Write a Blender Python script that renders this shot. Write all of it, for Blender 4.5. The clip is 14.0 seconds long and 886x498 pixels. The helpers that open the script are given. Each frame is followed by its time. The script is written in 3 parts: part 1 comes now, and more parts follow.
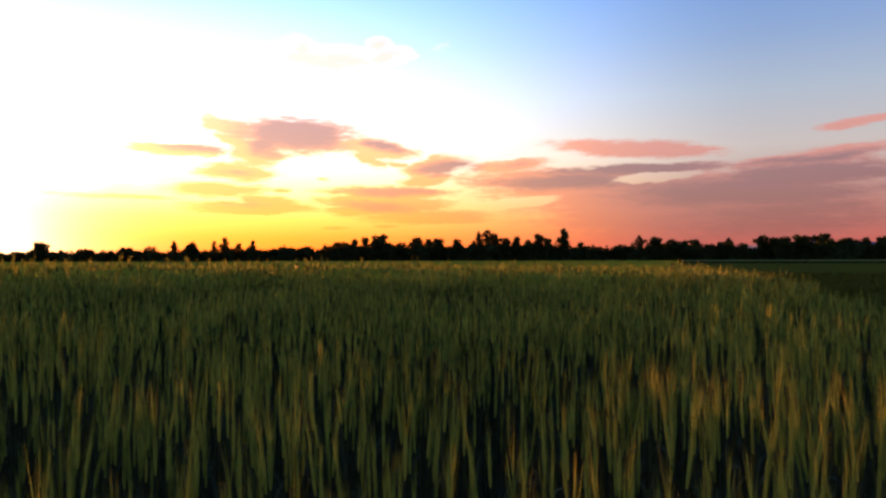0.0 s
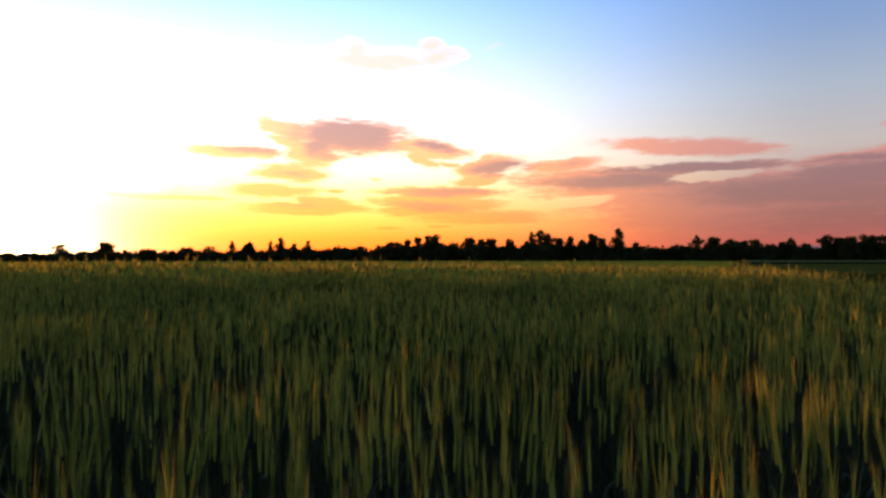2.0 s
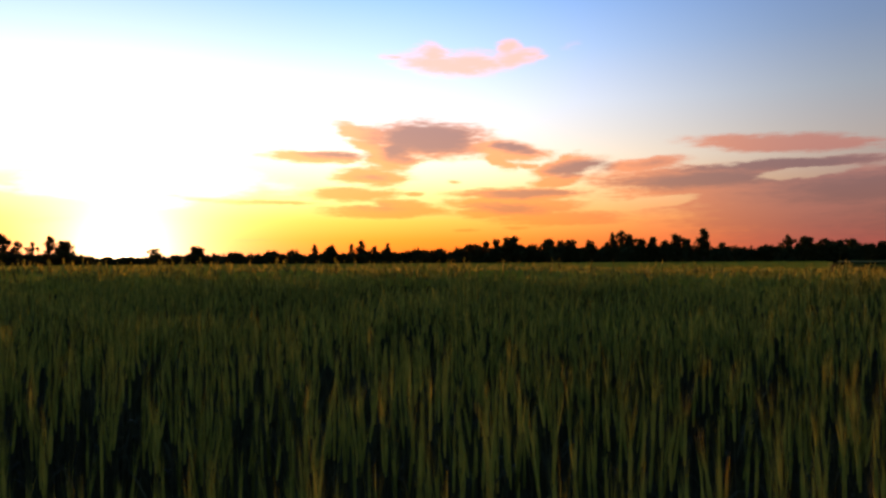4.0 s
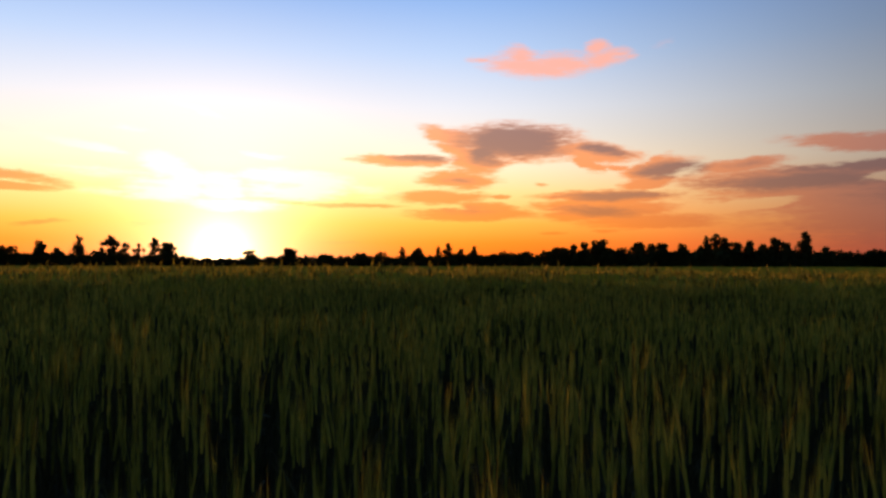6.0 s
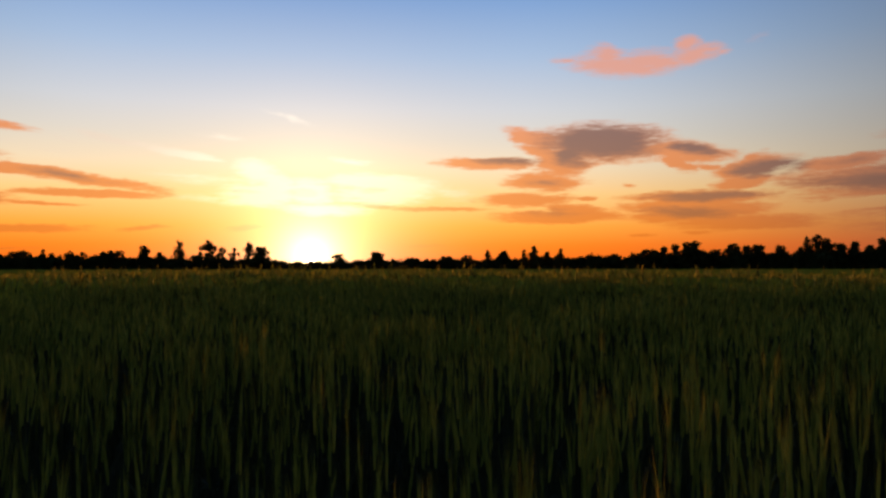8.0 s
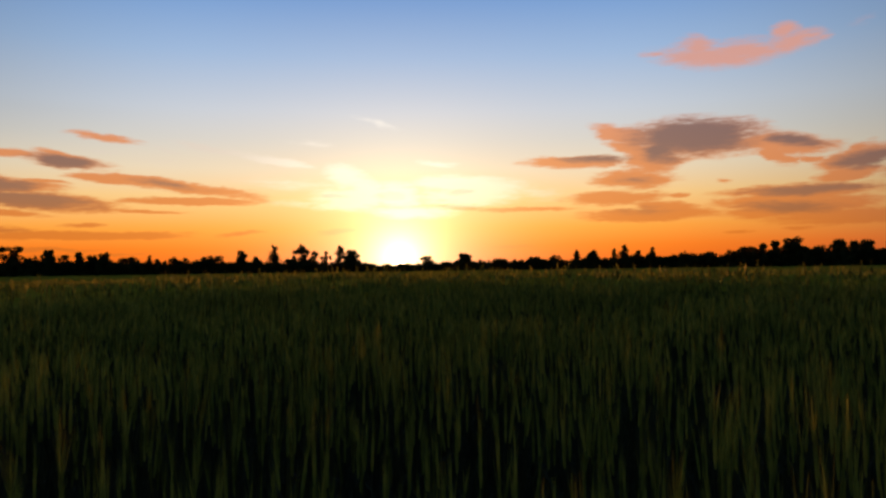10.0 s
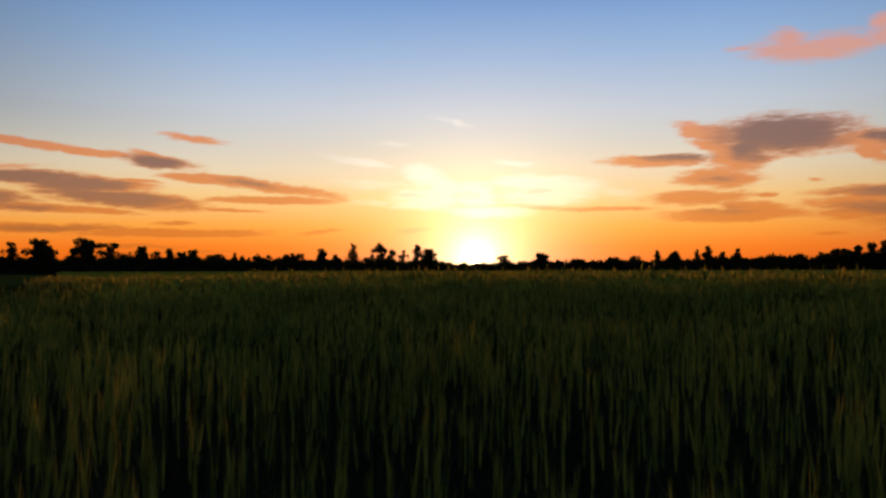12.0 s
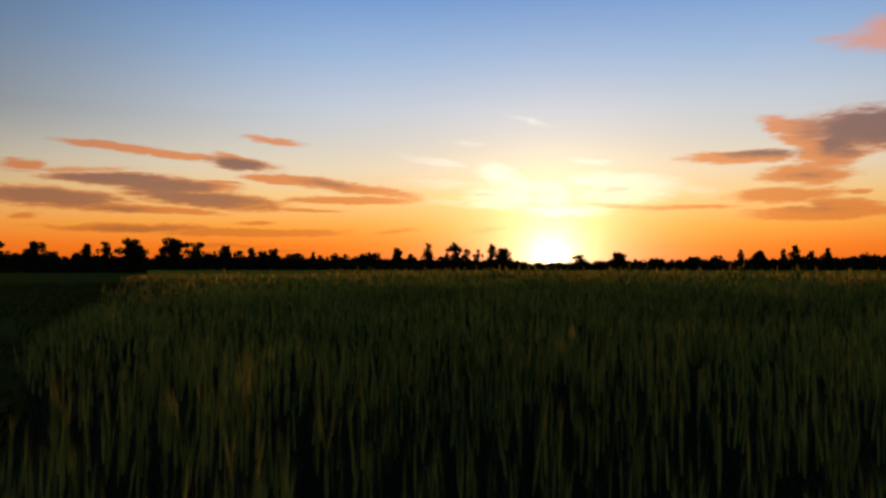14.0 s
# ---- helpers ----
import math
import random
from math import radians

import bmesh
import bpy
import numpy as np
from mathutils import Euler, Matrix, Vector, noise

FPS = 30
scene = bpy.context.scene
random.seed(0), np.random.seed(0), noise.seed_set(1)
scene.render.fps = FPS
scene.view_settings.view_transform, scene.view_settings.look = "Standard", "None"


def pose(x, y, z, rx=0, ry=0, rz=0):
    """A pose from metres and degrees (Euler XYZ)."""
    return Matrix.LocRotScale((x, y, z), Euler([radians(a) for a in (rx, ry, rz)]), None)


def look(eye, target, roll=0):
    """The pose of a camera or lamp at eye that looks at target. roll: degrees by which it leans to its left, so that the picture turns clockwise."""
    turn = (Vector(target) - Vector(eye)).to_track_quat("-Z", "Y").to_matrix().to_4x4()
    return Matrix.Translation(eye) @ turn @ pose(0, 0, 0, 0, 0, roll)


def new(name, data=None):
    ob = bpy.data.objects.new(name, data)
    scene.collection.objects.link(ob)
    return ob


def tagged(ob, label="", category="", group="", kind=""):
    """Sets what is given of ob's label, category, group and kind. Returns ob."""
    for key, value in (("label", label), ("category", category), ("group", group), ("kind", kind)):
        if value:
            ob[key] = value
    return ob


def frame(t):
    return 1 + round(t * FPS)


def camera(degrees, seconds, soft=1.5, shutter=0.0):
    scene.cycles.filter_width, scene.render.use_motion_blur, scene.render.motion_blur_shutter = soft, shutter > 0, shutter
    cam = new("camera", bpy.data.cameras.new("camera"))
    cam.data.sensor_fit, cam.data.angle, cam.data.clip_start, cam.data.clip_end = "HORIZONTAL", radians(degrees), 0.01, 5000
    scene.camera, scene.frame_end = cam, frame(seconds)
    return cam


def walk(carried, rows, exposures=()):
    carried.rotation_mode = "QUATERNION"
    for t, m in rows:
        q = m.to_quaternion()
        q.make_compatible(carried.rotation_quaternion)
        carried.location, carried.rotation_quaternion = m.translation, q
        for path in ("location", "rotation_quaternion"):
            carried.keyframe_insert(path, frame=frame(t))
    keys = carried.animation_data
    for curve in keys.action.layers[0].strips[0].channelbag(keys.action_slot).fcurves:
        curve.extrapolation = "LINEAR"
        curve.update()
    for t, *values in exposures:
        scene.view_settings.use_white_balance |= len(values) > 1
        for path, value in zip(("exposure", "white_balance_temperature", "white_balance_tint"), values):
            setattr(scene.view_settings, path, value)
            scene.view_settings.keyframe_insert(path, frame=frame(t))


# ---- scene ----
cam = camera(61.56, 14.0, soft=2.7)
PATH = [
    (0.0, pose(0.000, 0.000, 1.200, 90.86, 0.15, 0.00)),
    (0.5, pose(-0.032, 0.003, 1.200, 90.84, 0.24, 0.66)),
    (1.0, pose(-0.050, 0.005, 1.200, 90.85, 0.25, 1.55)),
    (1.5, pose(-0.071, 0.006, 1.200, 90.82, 0.17, 2.66)),
    (2.0, pose(-0.101, 0.008, 1.200, 90.87, 0.05, 4.03)),
    (2.5, pose(-0.130, 0.010, 1.200, 90.91, 0.10, 5.67)),
    (3.0, pose(-0.152, 0.014, 1.200, 90.95, 0.15, 7.24)),
    (5.5, pose(-0.276, -0.017, 1.200, 91.21, 0.20, 14.79)),
    (6.0, pose(-0.312, -0.028, 1.200, 91.27, -0.09, 16.69)),
    (6.5, pose(-0.337, -0.036, 1.200, 91.33, -0.32, 18.33)),
    (7.0, pose(-0.366, -0.047, 1.200, 91.39, -0.21, 20.23)),
    (9.5, pose(-0.466, -0.104, 1.200, 91.61, 0.55, 27.90)),
    (10.0, pose(-0.487, -0.122, 1.200, 91.63, 0.76, 29.99)),
    (10.5, pose(-0.507, -0.137, 1.200, 91.63, 0.55, 31.42)),
    (11.0, pose(-0.523, -0.153, 1.200, 91.67, 0.31, 32.98)),
    (11.5, pose(-0.537, -0.170, 1.200, 91.65, 0.22, 34.45)),
    (12.0, pose(-0.546, -0.181, 1.200, 91.62, 0.13, 35.86)),
    (12.5, pose(-0.561, -0.197, 1.200, 91.58, 0.06, 37.28)),
    (13.0, pose(-0.578, -0.212, 1.200, 91.55, -0.06, 38.57)),
    (13.5, pose(-0.597, -0.233, 1.200, 91.57, -0.09, 39.94)),
    (14.0, pose(-0.619, -0.258, 1.200, 91.57, -0.04, 41.58)),
]
# the clip's camera closes down as it turns towards the sun
walk(cam, PATH, exposures=[(0.0, 3.40, 6200, 18), (1.5, 3.38, 6200, 18), (3.0, 3.12, 6350, 18), (5.5, 2.56, 6700, 18), (7.0, 2.18, 6950, 16),
                          (9.5, 1.90, 6400, 12), (14.0, 1.86, 6300, 12)])

SUN_AZ, SUN_EL = 33.3, 0.95


def heading(az, el=0.0):
    """Unit vector; az in degrees to the left of +y."""
    a, e = radians(az), radians(el)
    return Vector((-math.sin(a) * math.cos(e), math.cos(a) * math.cos(e), math.sin(e)))


# ---- sun ----
sun = new("sun", bpy.data.lights.new("sun", "SUN"))
sun.data.energy, sun.data.angle, sun.data.color = 2.5, radians(1.6), (1.0, 0.33, 0.05)
sun.matrix_world = look(heading(SUN_AZ, SUN_EL + 0.02) * 100, (0, 0, 0))

# ---- sky ----
world = bpy.data.worlds.new("sky")
scene.world = world
world.use_nodes = True
W = world.node_tree
W.nodes.clear()


def wn(kind, **values):
    n = W.nodes.new(kind)
    for k, v in values.items():
        if k == "op":
            n.operation = v
    return n


def wire(a, socket):
    if isinstance(a, (int, float)):
        socket.default_value = a
    elif isinstance(a, tuple):
        socket.default_value = a
    else:
        W.links.new(a, socket)


def m(op, a, b=0.0, c=None, clamp=False):
    n = wn("ShaderNodeMath", op=op)
    n.use_clamp = clamp
    wire(a, n.inputs[0])
    wire(b, n.inputs[1])
    if c is not None:
        wire(c, n.inputs[2])
    return n.outputs[0]


def span(x, lo, hi, to_lo=0.0, to_hi=1.0):
    n = wn("ShaderNodeMapRange")
    n.interpolation_type = "SMOOTHSTEP"
    wire(x, n.inputs[0])
    for i, v in enumerate((lo, hi, to_lo, to_hi)):
        n.inputs[i + 1].default_value = v
    return n.outputs[0]


def blend(f, a, b, how="MIX"):
    n = wn("ShaderNodeMixRGB")
    n.blend_type = how
    wire(f, n.inputs[0])
    wire(a, n.inputs[1])
    wire(b, n.inputs[2])
    return n.outputs[0]


def ramp(x, top, stops):
    n = wn("ShaderNodeValToRGB")
    wire(m("DIVIDE", x, top), n.inputs[0])
    el = n.color_ramp.elements
    while len(el) < len(stops):
        el.new(0.5)
    for e, (p, c) in zip(el, stops):
        e.position, e.color = p / top, (*c, 1)
    return n.outputs[0]


coord = wn("ShaderNodeTexCoord").outputs["Generated"]
sep = wn("ShaderNodeSeparateXYZ")
wire(coord, sep.inputs[0])
el_deg = m("MULTIPLY", m("ARCSINE", sep.outputs[2]), 57.29578)
az_deg = m("MULTIPLY", m("ARCTAN2", m("MULTIPLY", sep.outputs[0], -1.0), sep.outputs[1]), 57.29578)
dot = wn("ShaderNodeVectorMath", op="DOT_PRODUCT")
wire(coord, dot.inputs[0])
dot.inputs[1].default_value = heading(SUN_AZ, SUN_EL)
off_sun = m("MULTIPLY", m("ARCCOSINE", m("MINIMUM", dot.outputs["Value"], 0.999999)), 57.29578)
rel = m("SUBTRACT", az_deg, SUN_AZ)
side = m("MAXIMUM", m("MULTIPLY", rel, -1.0), m("MULTIPLY", rel, m("MINIMUM", m("MULTIPLY_ADD", el_deg, 0.06, 0.42), 1.1)))

near_sun = ramp(el_deg, 90, [(0, (1.50, .18, .014)), (1.8, (1.90, .38, .024)), (3.3, (1.95, .71, .085)), (5.5, (1.86, 1.17, .44)), (7.6, (1.62, 1.36, .94)), (9.8, (1.30, 1.28, 1.16)),
                             (12, (1.10, 1.23, 1.36)), (16, (.65, .97, 1.42)), (20, (.33, .68, 1.30)), (30, (.12, .29, .66)), (90, (.05, .12, .30))])
away = ramp(el_deg, 90, [(0, (.44, .075, .065)), (2.5, (.32, .09, .095)), (5, (.32, .165, .155)), (8, (.40, .35, .32)), (12, (.29, .345, .40)),
                         (16, (.175, .27, .43)), (20, (.11, .22, .45)), (30, (.06, .14, .36)), (90, (.04, .09, .24))])
sky_colour = blend(span(side, 15, 58), near_sun, away)

# evening cloud, each streak by heading, height, half width, half depth and slope in degrees
comb = wn("ShaderNodeCombineXYZ")
wire(m("MULTIPLY", az_deg, -1.0), comb.inputs[0])
wire(el_deg, comb.inputs[1])


def sky_noise(sx, sy, scale, detail, rough=0.55, seed=0.0):
    mp = wn("ShaderNodeMapping")
    wire(comb.outputs[0], mp.inputs[0])
    mp.inputs["Scale"].default_value = (sx, sy, 1)
    mp.inputs["Location"].default_value = (seed, seed * 1.7, seed * 0.3)
    n = wn("ShaderNodeTexNoise")
    wire(mp.outputs[0], n.inputs["Vector"])
    n.inputs["Scale"].default_value, n.inputs["Detail"].default_value, n.inputs["Roughness"].default_value = scale, detail, rough
    return n


warp = sky_noise(0.35, 1.1, 0.9, 4.0, 0.55)
shift = wn("ShaderNodeVectorMath", op="MULTIPLY_ADD")
wire(warp.outputs["Color"], shift.inputs[0])
shift.inputs[1].default_value = (2.6, 0.7, 0)
wire(comb.outputs[0], shift.inputs[2])
bent = wn("ShaderNodeVectorMath", op="SUBTRACT")
wire(shift.outputs[0], bent.inputs[0])
bent.inputs[1].default_value = (1.3, 0.35, 0)
flat = wn("ShaderNodeVectorMath", op="MULTIPLY")
wire(bent.outputs[0], flat.inputs[0])
flat.inputs[1].default_value = (1, 1, 0)
layers = {"cover": 0.0, "gap": 0.0, "shade": 0.0, "wisp": 0.0, "veil": 0.0}
latest = 0.0


def streak(layer, az, el, half_width, half_depth, slope, thick):
    """Adds one soft ellipse to a layer of cloud. Each hangs on the one before, which keeps the shader's memory small."""
    global latest
    at = wn("ShaderNodeVectorMath", op="MULTIPLY_ADD")
    wire((latest, latest, latest) if isinstance(latest, float) else latest, at.inputs[0])
    at.inputs[1].default_value = (0, 0, 1e-6)
    wire(flat.outputs[0], at.inputs[2])
    mp = wn("ShaderNodeMapping")
    mp.vector_type = "TEXTURE"
    wire(at.outputs[0], mp.inputs[0])
    mp.inputs["Location"].default_value = (-az, el, 0)
    mp.inputs["Rotation"].default_value = (0, 0, radians(slope))
    mp.inputs["Scale"].default_value = (half_width * 1.4, half_depth * 1.6 + 0.06, 1)
    ln = wn("ShaderNodeVectorMath", op="LENGTH")
    wire(mp.outputs[0], ln.inputs[0])
    one = m("MULTIPLY", m("SUBTRACT", 1.0, ln.outputs["Value"], clamp=True), thick)
    layers[layer] = latest = m("MAXIMUM", one, layers[layer])


def cloud(az, el, half_width, half_depth, slope, thick=1.0):
    streak("cover", az, el, half_width, half_depth, slope, thick)


def gap(az, el, half_width, half_depth, slope, thick=1.0):
    streak("gap", az, el, half_width, half_depth, slope, thick)


def shade(az, el, half_width, half_depth, slope, thick=1.0):
    streak("shade", az, el, half_width, half_depth, slope, thick)


def wisp(az, el, half_width, half_depth, slope, thick=1.0):
    streak("wisp", az, el, half_width, half_depth, slope, thick)


def veil(az, el, half_width, half_depth, slope, thick=1.0):
    streak("veil", az, el, half_width, half_depth, slope, thick)


# cover
cloud(11.2, 9.39, 5.01, 1.14, -2)
cloud(5.5, 8.53, 3.47, 0.59, -7)
cloud(5.8, 7.88, 1.30, 0.52, -31)
cloud(3.6, 7.33, 1.28, 0.24, -9, 0.8)
cloud(16.3, 9.90, 2.15, 0.54, -14)
cloud(15.8, 8.91, 1.58, 0.33, -7)
cloud(14.1, 8.17, 2.29, 1.12, 7)
cloud(19.5, 8.03, 4.06, 0.34, -1)
cloud(15.4, 6.59, 3.02, 0.55, -3)
cloud(17.0, 5.24, 3.57, 0.43, 0)
cloud(14.3, 3.97, 4.73, 0.38, 0)
cloud(13.4, 4.50, 2.15, 0.25, -4)
cloud(12.3, 5.21, 0.81, 0.17, -2, 0.8)
cloud(9.1, 6.08, 0.59, 0.12, -3, 0.6)
cloud(1.0, 7.27, 1.63, 0.58, 24)
cloud(1.5, 6.15, 1.68, 0.31, 7)
cloud(4.1, 5.19, 5.02, 0.36, -0)
cloud(5.4, 4.17, 3.63, 0.48, -3)
cloud(1.6, 3.36, 4.69, 0.35, -2)
cloud(4.2, 2.63, 1.10, 0.10, 1, 0.7)
cloud(8.2, 2.54, 0.97, 0.08, -0, 0.6)
cloud(24.3, 1.72, 1.63, 0.09, 0, 0.6)
cloud(29.3, 4.80, 2.61, 0.17, -2)
cloud(23.5, 4.58, 3.68, 0.11, -1, 0.8)
cloud(33.9, 5.74, 1.17, 0.17, -1)
cloud(28.6, 6.05, 1.25, 0.13, 4, 0.8)
cloud(38.2, 5.70, 1.20, 0.11, 0, 0.8)
cloud(38.2, 3.05, 1.33, 0.15, 6, 0.8)
cloud(-8.9, 6.09, 7.34, 0.72, 0)
cloud(-17.0, 4.95, 13.32, 1.39, -1)
cloud(-19.1, 3.54, 12.10, 1.70, -0)
cloud(-20.6, 1.94, 11.86, 1.69, -0, 0.75)
cloud(-15.0, 6.65, 5.79, 0.29, 1)
cloud(-26.0, 5.80, 6.17, 0.84, 2)
cloud(-26.6, 7.02, 5.29, 0.45, 5)
cloud(-14.4, 8.24, 5.95, 0.49, -4)
cloud(-29.2, 9.22, 2.43, 0.26, 6)
cloud(0.4, 7.26, 2.64, 0.60, 8)
cloud(-5.0, 7.19, 3.23, 0.38, 4)
cloud(0.8, 6.23, 1.76, 0.30, 7)
cloud(4.3, 4.90, 5.22, 0.35, 4)
cloud(4.1, 4.03, 5.00, 0.48, 3)
cloud(0.6, 3.24, 5.00, 0.39, 1, 0.8)
cloud(65.4, 8.58, 3.57, 0.23, -3)
cloud(61.2, 8.24, 2.86, 0.20, -5)
cloud(56.9, 7.82, 3.01, 0.37, -5)
cloud(56.9, 8.23, 2.22, 0.16, -8, 0.8)
cloud(54.4, 9.50, 2.37, 0.21, -6, 0.7)
cloud(68.0, 6.90, 4.94, 0.23, 3, 0.45)
cloud(65.7, 6.36, 4.25, 0.35, 1)
cloud(61.5, 5.99, 4.34, 0.48, -1)
cloud(59.2, 5.11, 5.25, 0.53, -3)
cloud(58.4, 6.38, 1.77, 0.12, -4, 0.8)
cloud(69.1, 4.86, 4.67, 0.61, -3)
cloud(63.2, 4.27, 4.79, 0.20, -2)
cloud(53.7, 6.75, 3.19, 0.25, -2)
cloud(49.0, 6.21, 4.91, 0.34, -6)
cloud(45.5, 5.71, 2.53, 0.22, -10, 0.45)
cloud(48.6, 5.26, 4.47, 0.19, -0)
cloud(51.9, 4.56, 2.71, 0.08, -2, 0.7)
cloud(64.6, 2.93, 5.39, 0.24, 1)
cloud(55.9, 2.72, 6.72, 0.23, 1)
cloud(55.9, 3.47, 1.51, 0.13, 2, 0.8)
cloud(45.3, 2.92, 1.95, 0.13, 4, 0.8)
cloud(58.4, 1.73, 3.72, 0.08, -1, 0.7)
cloud(55.8, 1.32, 4.43, 0.08, 1, 0.7)
cloud(71.1, 7.06, 1.60, 0.26, 2, 0.8)
cloud(71.0, 3.65, 1.04, 0.19, 2, 0.8)

# clear slits in the bank
gap(-5.7, 4.39, 3.02, 0.22, 6)
gap(-15.8, 6.04, 2.59, 0.29, 3)

# thick grey-mauve hearts of the clouds
shade(11.1, 9.54, 4.51, 1.10, -2)
shade(13.3, 8.7, 1.67, 1.00, 7, 0.75)
shade(4.6, 8.67, 2.05, 0.35, -10, 0.8)
shade(18.0, 8.16, 2.97, 0.25, -2, 0.7)
shade(-0.6, 7.11, 2.50, 0.53, 2)
shade(3.6, 5.25, 4.53, 0.28, 0, 0.8)
shade(5.1, 4.12, 3.52, 0.36, -3, 0.7)
shade(15.1, 6.53, 1.66, 0.29, -1, 0.4)
shade(15.0, 4.33, 2.69, 0.34, -2, 0.35)
shade(10.6, 9.47, 2.39, 0.89, 1)
shade(-14.4, 6.73, 6.43, 0.33, -0)
shade(-9.1, 5.93, 7.13, 0.55, 0, 0.8)
shade(-26.6, 5.84, 6.62, 0.72, 1)
shade(-22.5, 4.74, 9.78, 1.03, -1, 0.9)
shade(-26.9, 7.00, 4.90, 0.26, 3, 0.7)
shade(-25.0, 2.99, 8.36, 1.55, 1, 0.7)
shade(-0.1, 7.21, 1.75, 0.34, 5, 0.4)
shade(-5.5, 7.27, 1.94, 0.21, 3, 0.4)
shade(56.9, 7.80, 2.61, 0.33, -4)
shade(65.6, 6.35, 4.08, 0.31, 1)
shade(61.9, 5.98, 3.19, 0.40, -0)
shade(59.6, 5.11, 4.45, 0.45, -3)
shade(69.3, 4.85, 4.48, 0.53, -2)
shade(50.1, 6.36, 2.98, 0.21, -7, 0.5)
shade(64.1, 2.93, 4.90, 0.20, 1, 0.55)
shade(64.8, 4.27, 2.69, 0.16, -0, 0.6)

# the pink cloud higher up
wisp(10.0, 14.96, 3.89, 0.70, -6)
wisp(7.7, 15.09, 3.10, 0.69, -2)
wisp(7.0, 14.98, 1.93, 0.61, 4)
wisp(10.7, 15.73, 1.65, 0.62, -15)
wisp(8.6, 14.52, 1.86, 0.35, -4)
wisp(4.5, 15.31, 2.08, 0.56, 11)
wisp(4.9, 16.18, 0.93, 0.52, -5)
wisp(13.9, 15.46, 1.04, 0.20, -5, 0.7)
wisp(2.6, 15.46, 0.63, 0.22, 1, 0.6)
wisp(0.0, 16.02, 0.69, 0.29, -1, 0.25)

# thin bright cirrus round the sun
veil(47.4, 9.13, 2.84, 0.18, -8)
veil(42.9, 8.43, 2.47, 0.25, -8)
veil(34.8, 11.29, 1.68, 0.21, -17, 0.5)
veil(40.2, 9.65, 1.67, 0.17, -3, 0.4)
veil(30.3, 8.15, 1.64, 0.17, -4, 0.7)
veil(50.3, 8.88, 0.91, 0.05, -16, 0.5)
veil(37.3, 7.18, 1.74, 0.76, -13)
veil(35.8, 6.23, 1.76, 0.68, -14)
veil(37.1, 5.54, 2.97, 0.77, 1)
veil(33.5, 5.81, 1.97, 0.77, -9)
veil(28.0, 5.70, 3.92, 0.61, 1)
veil(27.8, 6.52, 4.14, 0.52, -2)
veil(32.4, 4.55, 3.46, 0.39, -2, 0.8)
veil(22.4, 5.66, 2.18, 0.60, -8, 0.4)
veil(41.3, 6.64, 3.72, 0.42, -3, 0.4)
veil(40.9, 5.12, 2.48, 0.25, -1, 0.35)
veil(54.3, 8.52, 1.05, 0.19, -3, 0.35)
veil(50.9, 8.12, 2.79, 0.32, -5, 0.3)

streaks = m("SUBTRACT", sky_noise(0.13, 1.3, 1.5, 5.0, 0.55, 3.1).outputs[0], 0.5)
fine = m("SUBTRACT", sky_noise(0.30, 1.7, 3.4, 5.0, 0.6, 7.7).outputs[0], 0.5)


def ragged(field, coarse, small):
    """A layer with torn, streaky edges."""
    inside = m("MINIMUM", m("MULTIPLY", field, 5.0), 1.0)
    noisy = m("ADD", m("MULTIPLY", streaks, coarse), m("MULTIPLY", fine, small))
    return m("ADD", field, m("MULTIPLY", noisy, inside))


cover = ragged(m("SUBTRACT", layers["cover"], m("MULTIPLY", layers["gap"], 1.3), clamp=True), 0.55, 0.60)
density = span(cover, 0.04, 0.50)
core = span(ragged(layers["shade"], 0.45, 0.45), 0.02, 0.62)
lit = ramp(el_deg, 30, [(0, (1.40, .26, .02)), (3, (1.35, .34, .04)), (5.5, (1.40, .41, .085)), (9, (1.45, .49, .165)), (15, (1.40, .60, .44)), (30, (.9, .42, .4))])
lit_far = ramp(el_deg, 30, [(0, (.44, .072, .065)), (2.5, (.34, .092, .092)), (5, (.36, .13, .125)), (8, (.48, .19, .16)), (12, (.50, .24, .20)), (20, (.5, .25, .25))])
shade_near = ramp(el_deg, 30, [(0, (.85, .20, .025)), (3, (.80, .22, .055)), (5.5, (.58, .22, .125)), (8, (.43, .19, .155)), (10, (.40, .195, .18)), (15, (.5, .3, .3)), (30, (.5, .3, .3))])
shade_far = ramp(el_deg, 30, [(0, (.26, .055, .068)), (4, (.20, .074, .092)), (8, (.20, .10, .125)), (15, (.3, .2, .22)), (30, (.3, .2, .25))])
far_side = span(side, 23, 52)
cloud_colour = blend(core, blend(far_side, lit, lit_far), blend(far_side, shade_near, shade_far))
sky_colour = blend(m("MULTIPLY", density, span(off_sun, 2, 14, 0.7, 0.97)), sky_colour, cloud_colour)
wisps = span(ragged(layers["wisp"], 0.4, 0.6), 0.02, 0.8)
sky_colour = blend(m("MULTIPLY", wisps, 0.92), sky_colour, (1.42, .65, .49, 1))
veils = span(ragged(layers["veil"], 0.7, 0.6), 0.0, 0.65)
sky_colour = blend(m("MULTIPLY", veils, span(off_sun, 24, 9, 0.65, 0.36)), sky_colour, blend(span(off_sun, 16, 8), (1.45, 1.25, 1.05, 1), (2.5, 2.4, 2.1, 1)))


def glow(off, reach, power, amount, colour):
    g = m("MULTIPLY", m("EXPONENT", m("MULTIPLY", m("POWER", m("DIVIDE", off, reach), power), -1.0)), amount)
    return blend(1.0, sky_colour, blend(1.0, (*colour, 1), g, "MULTIPLY"), "ADD")


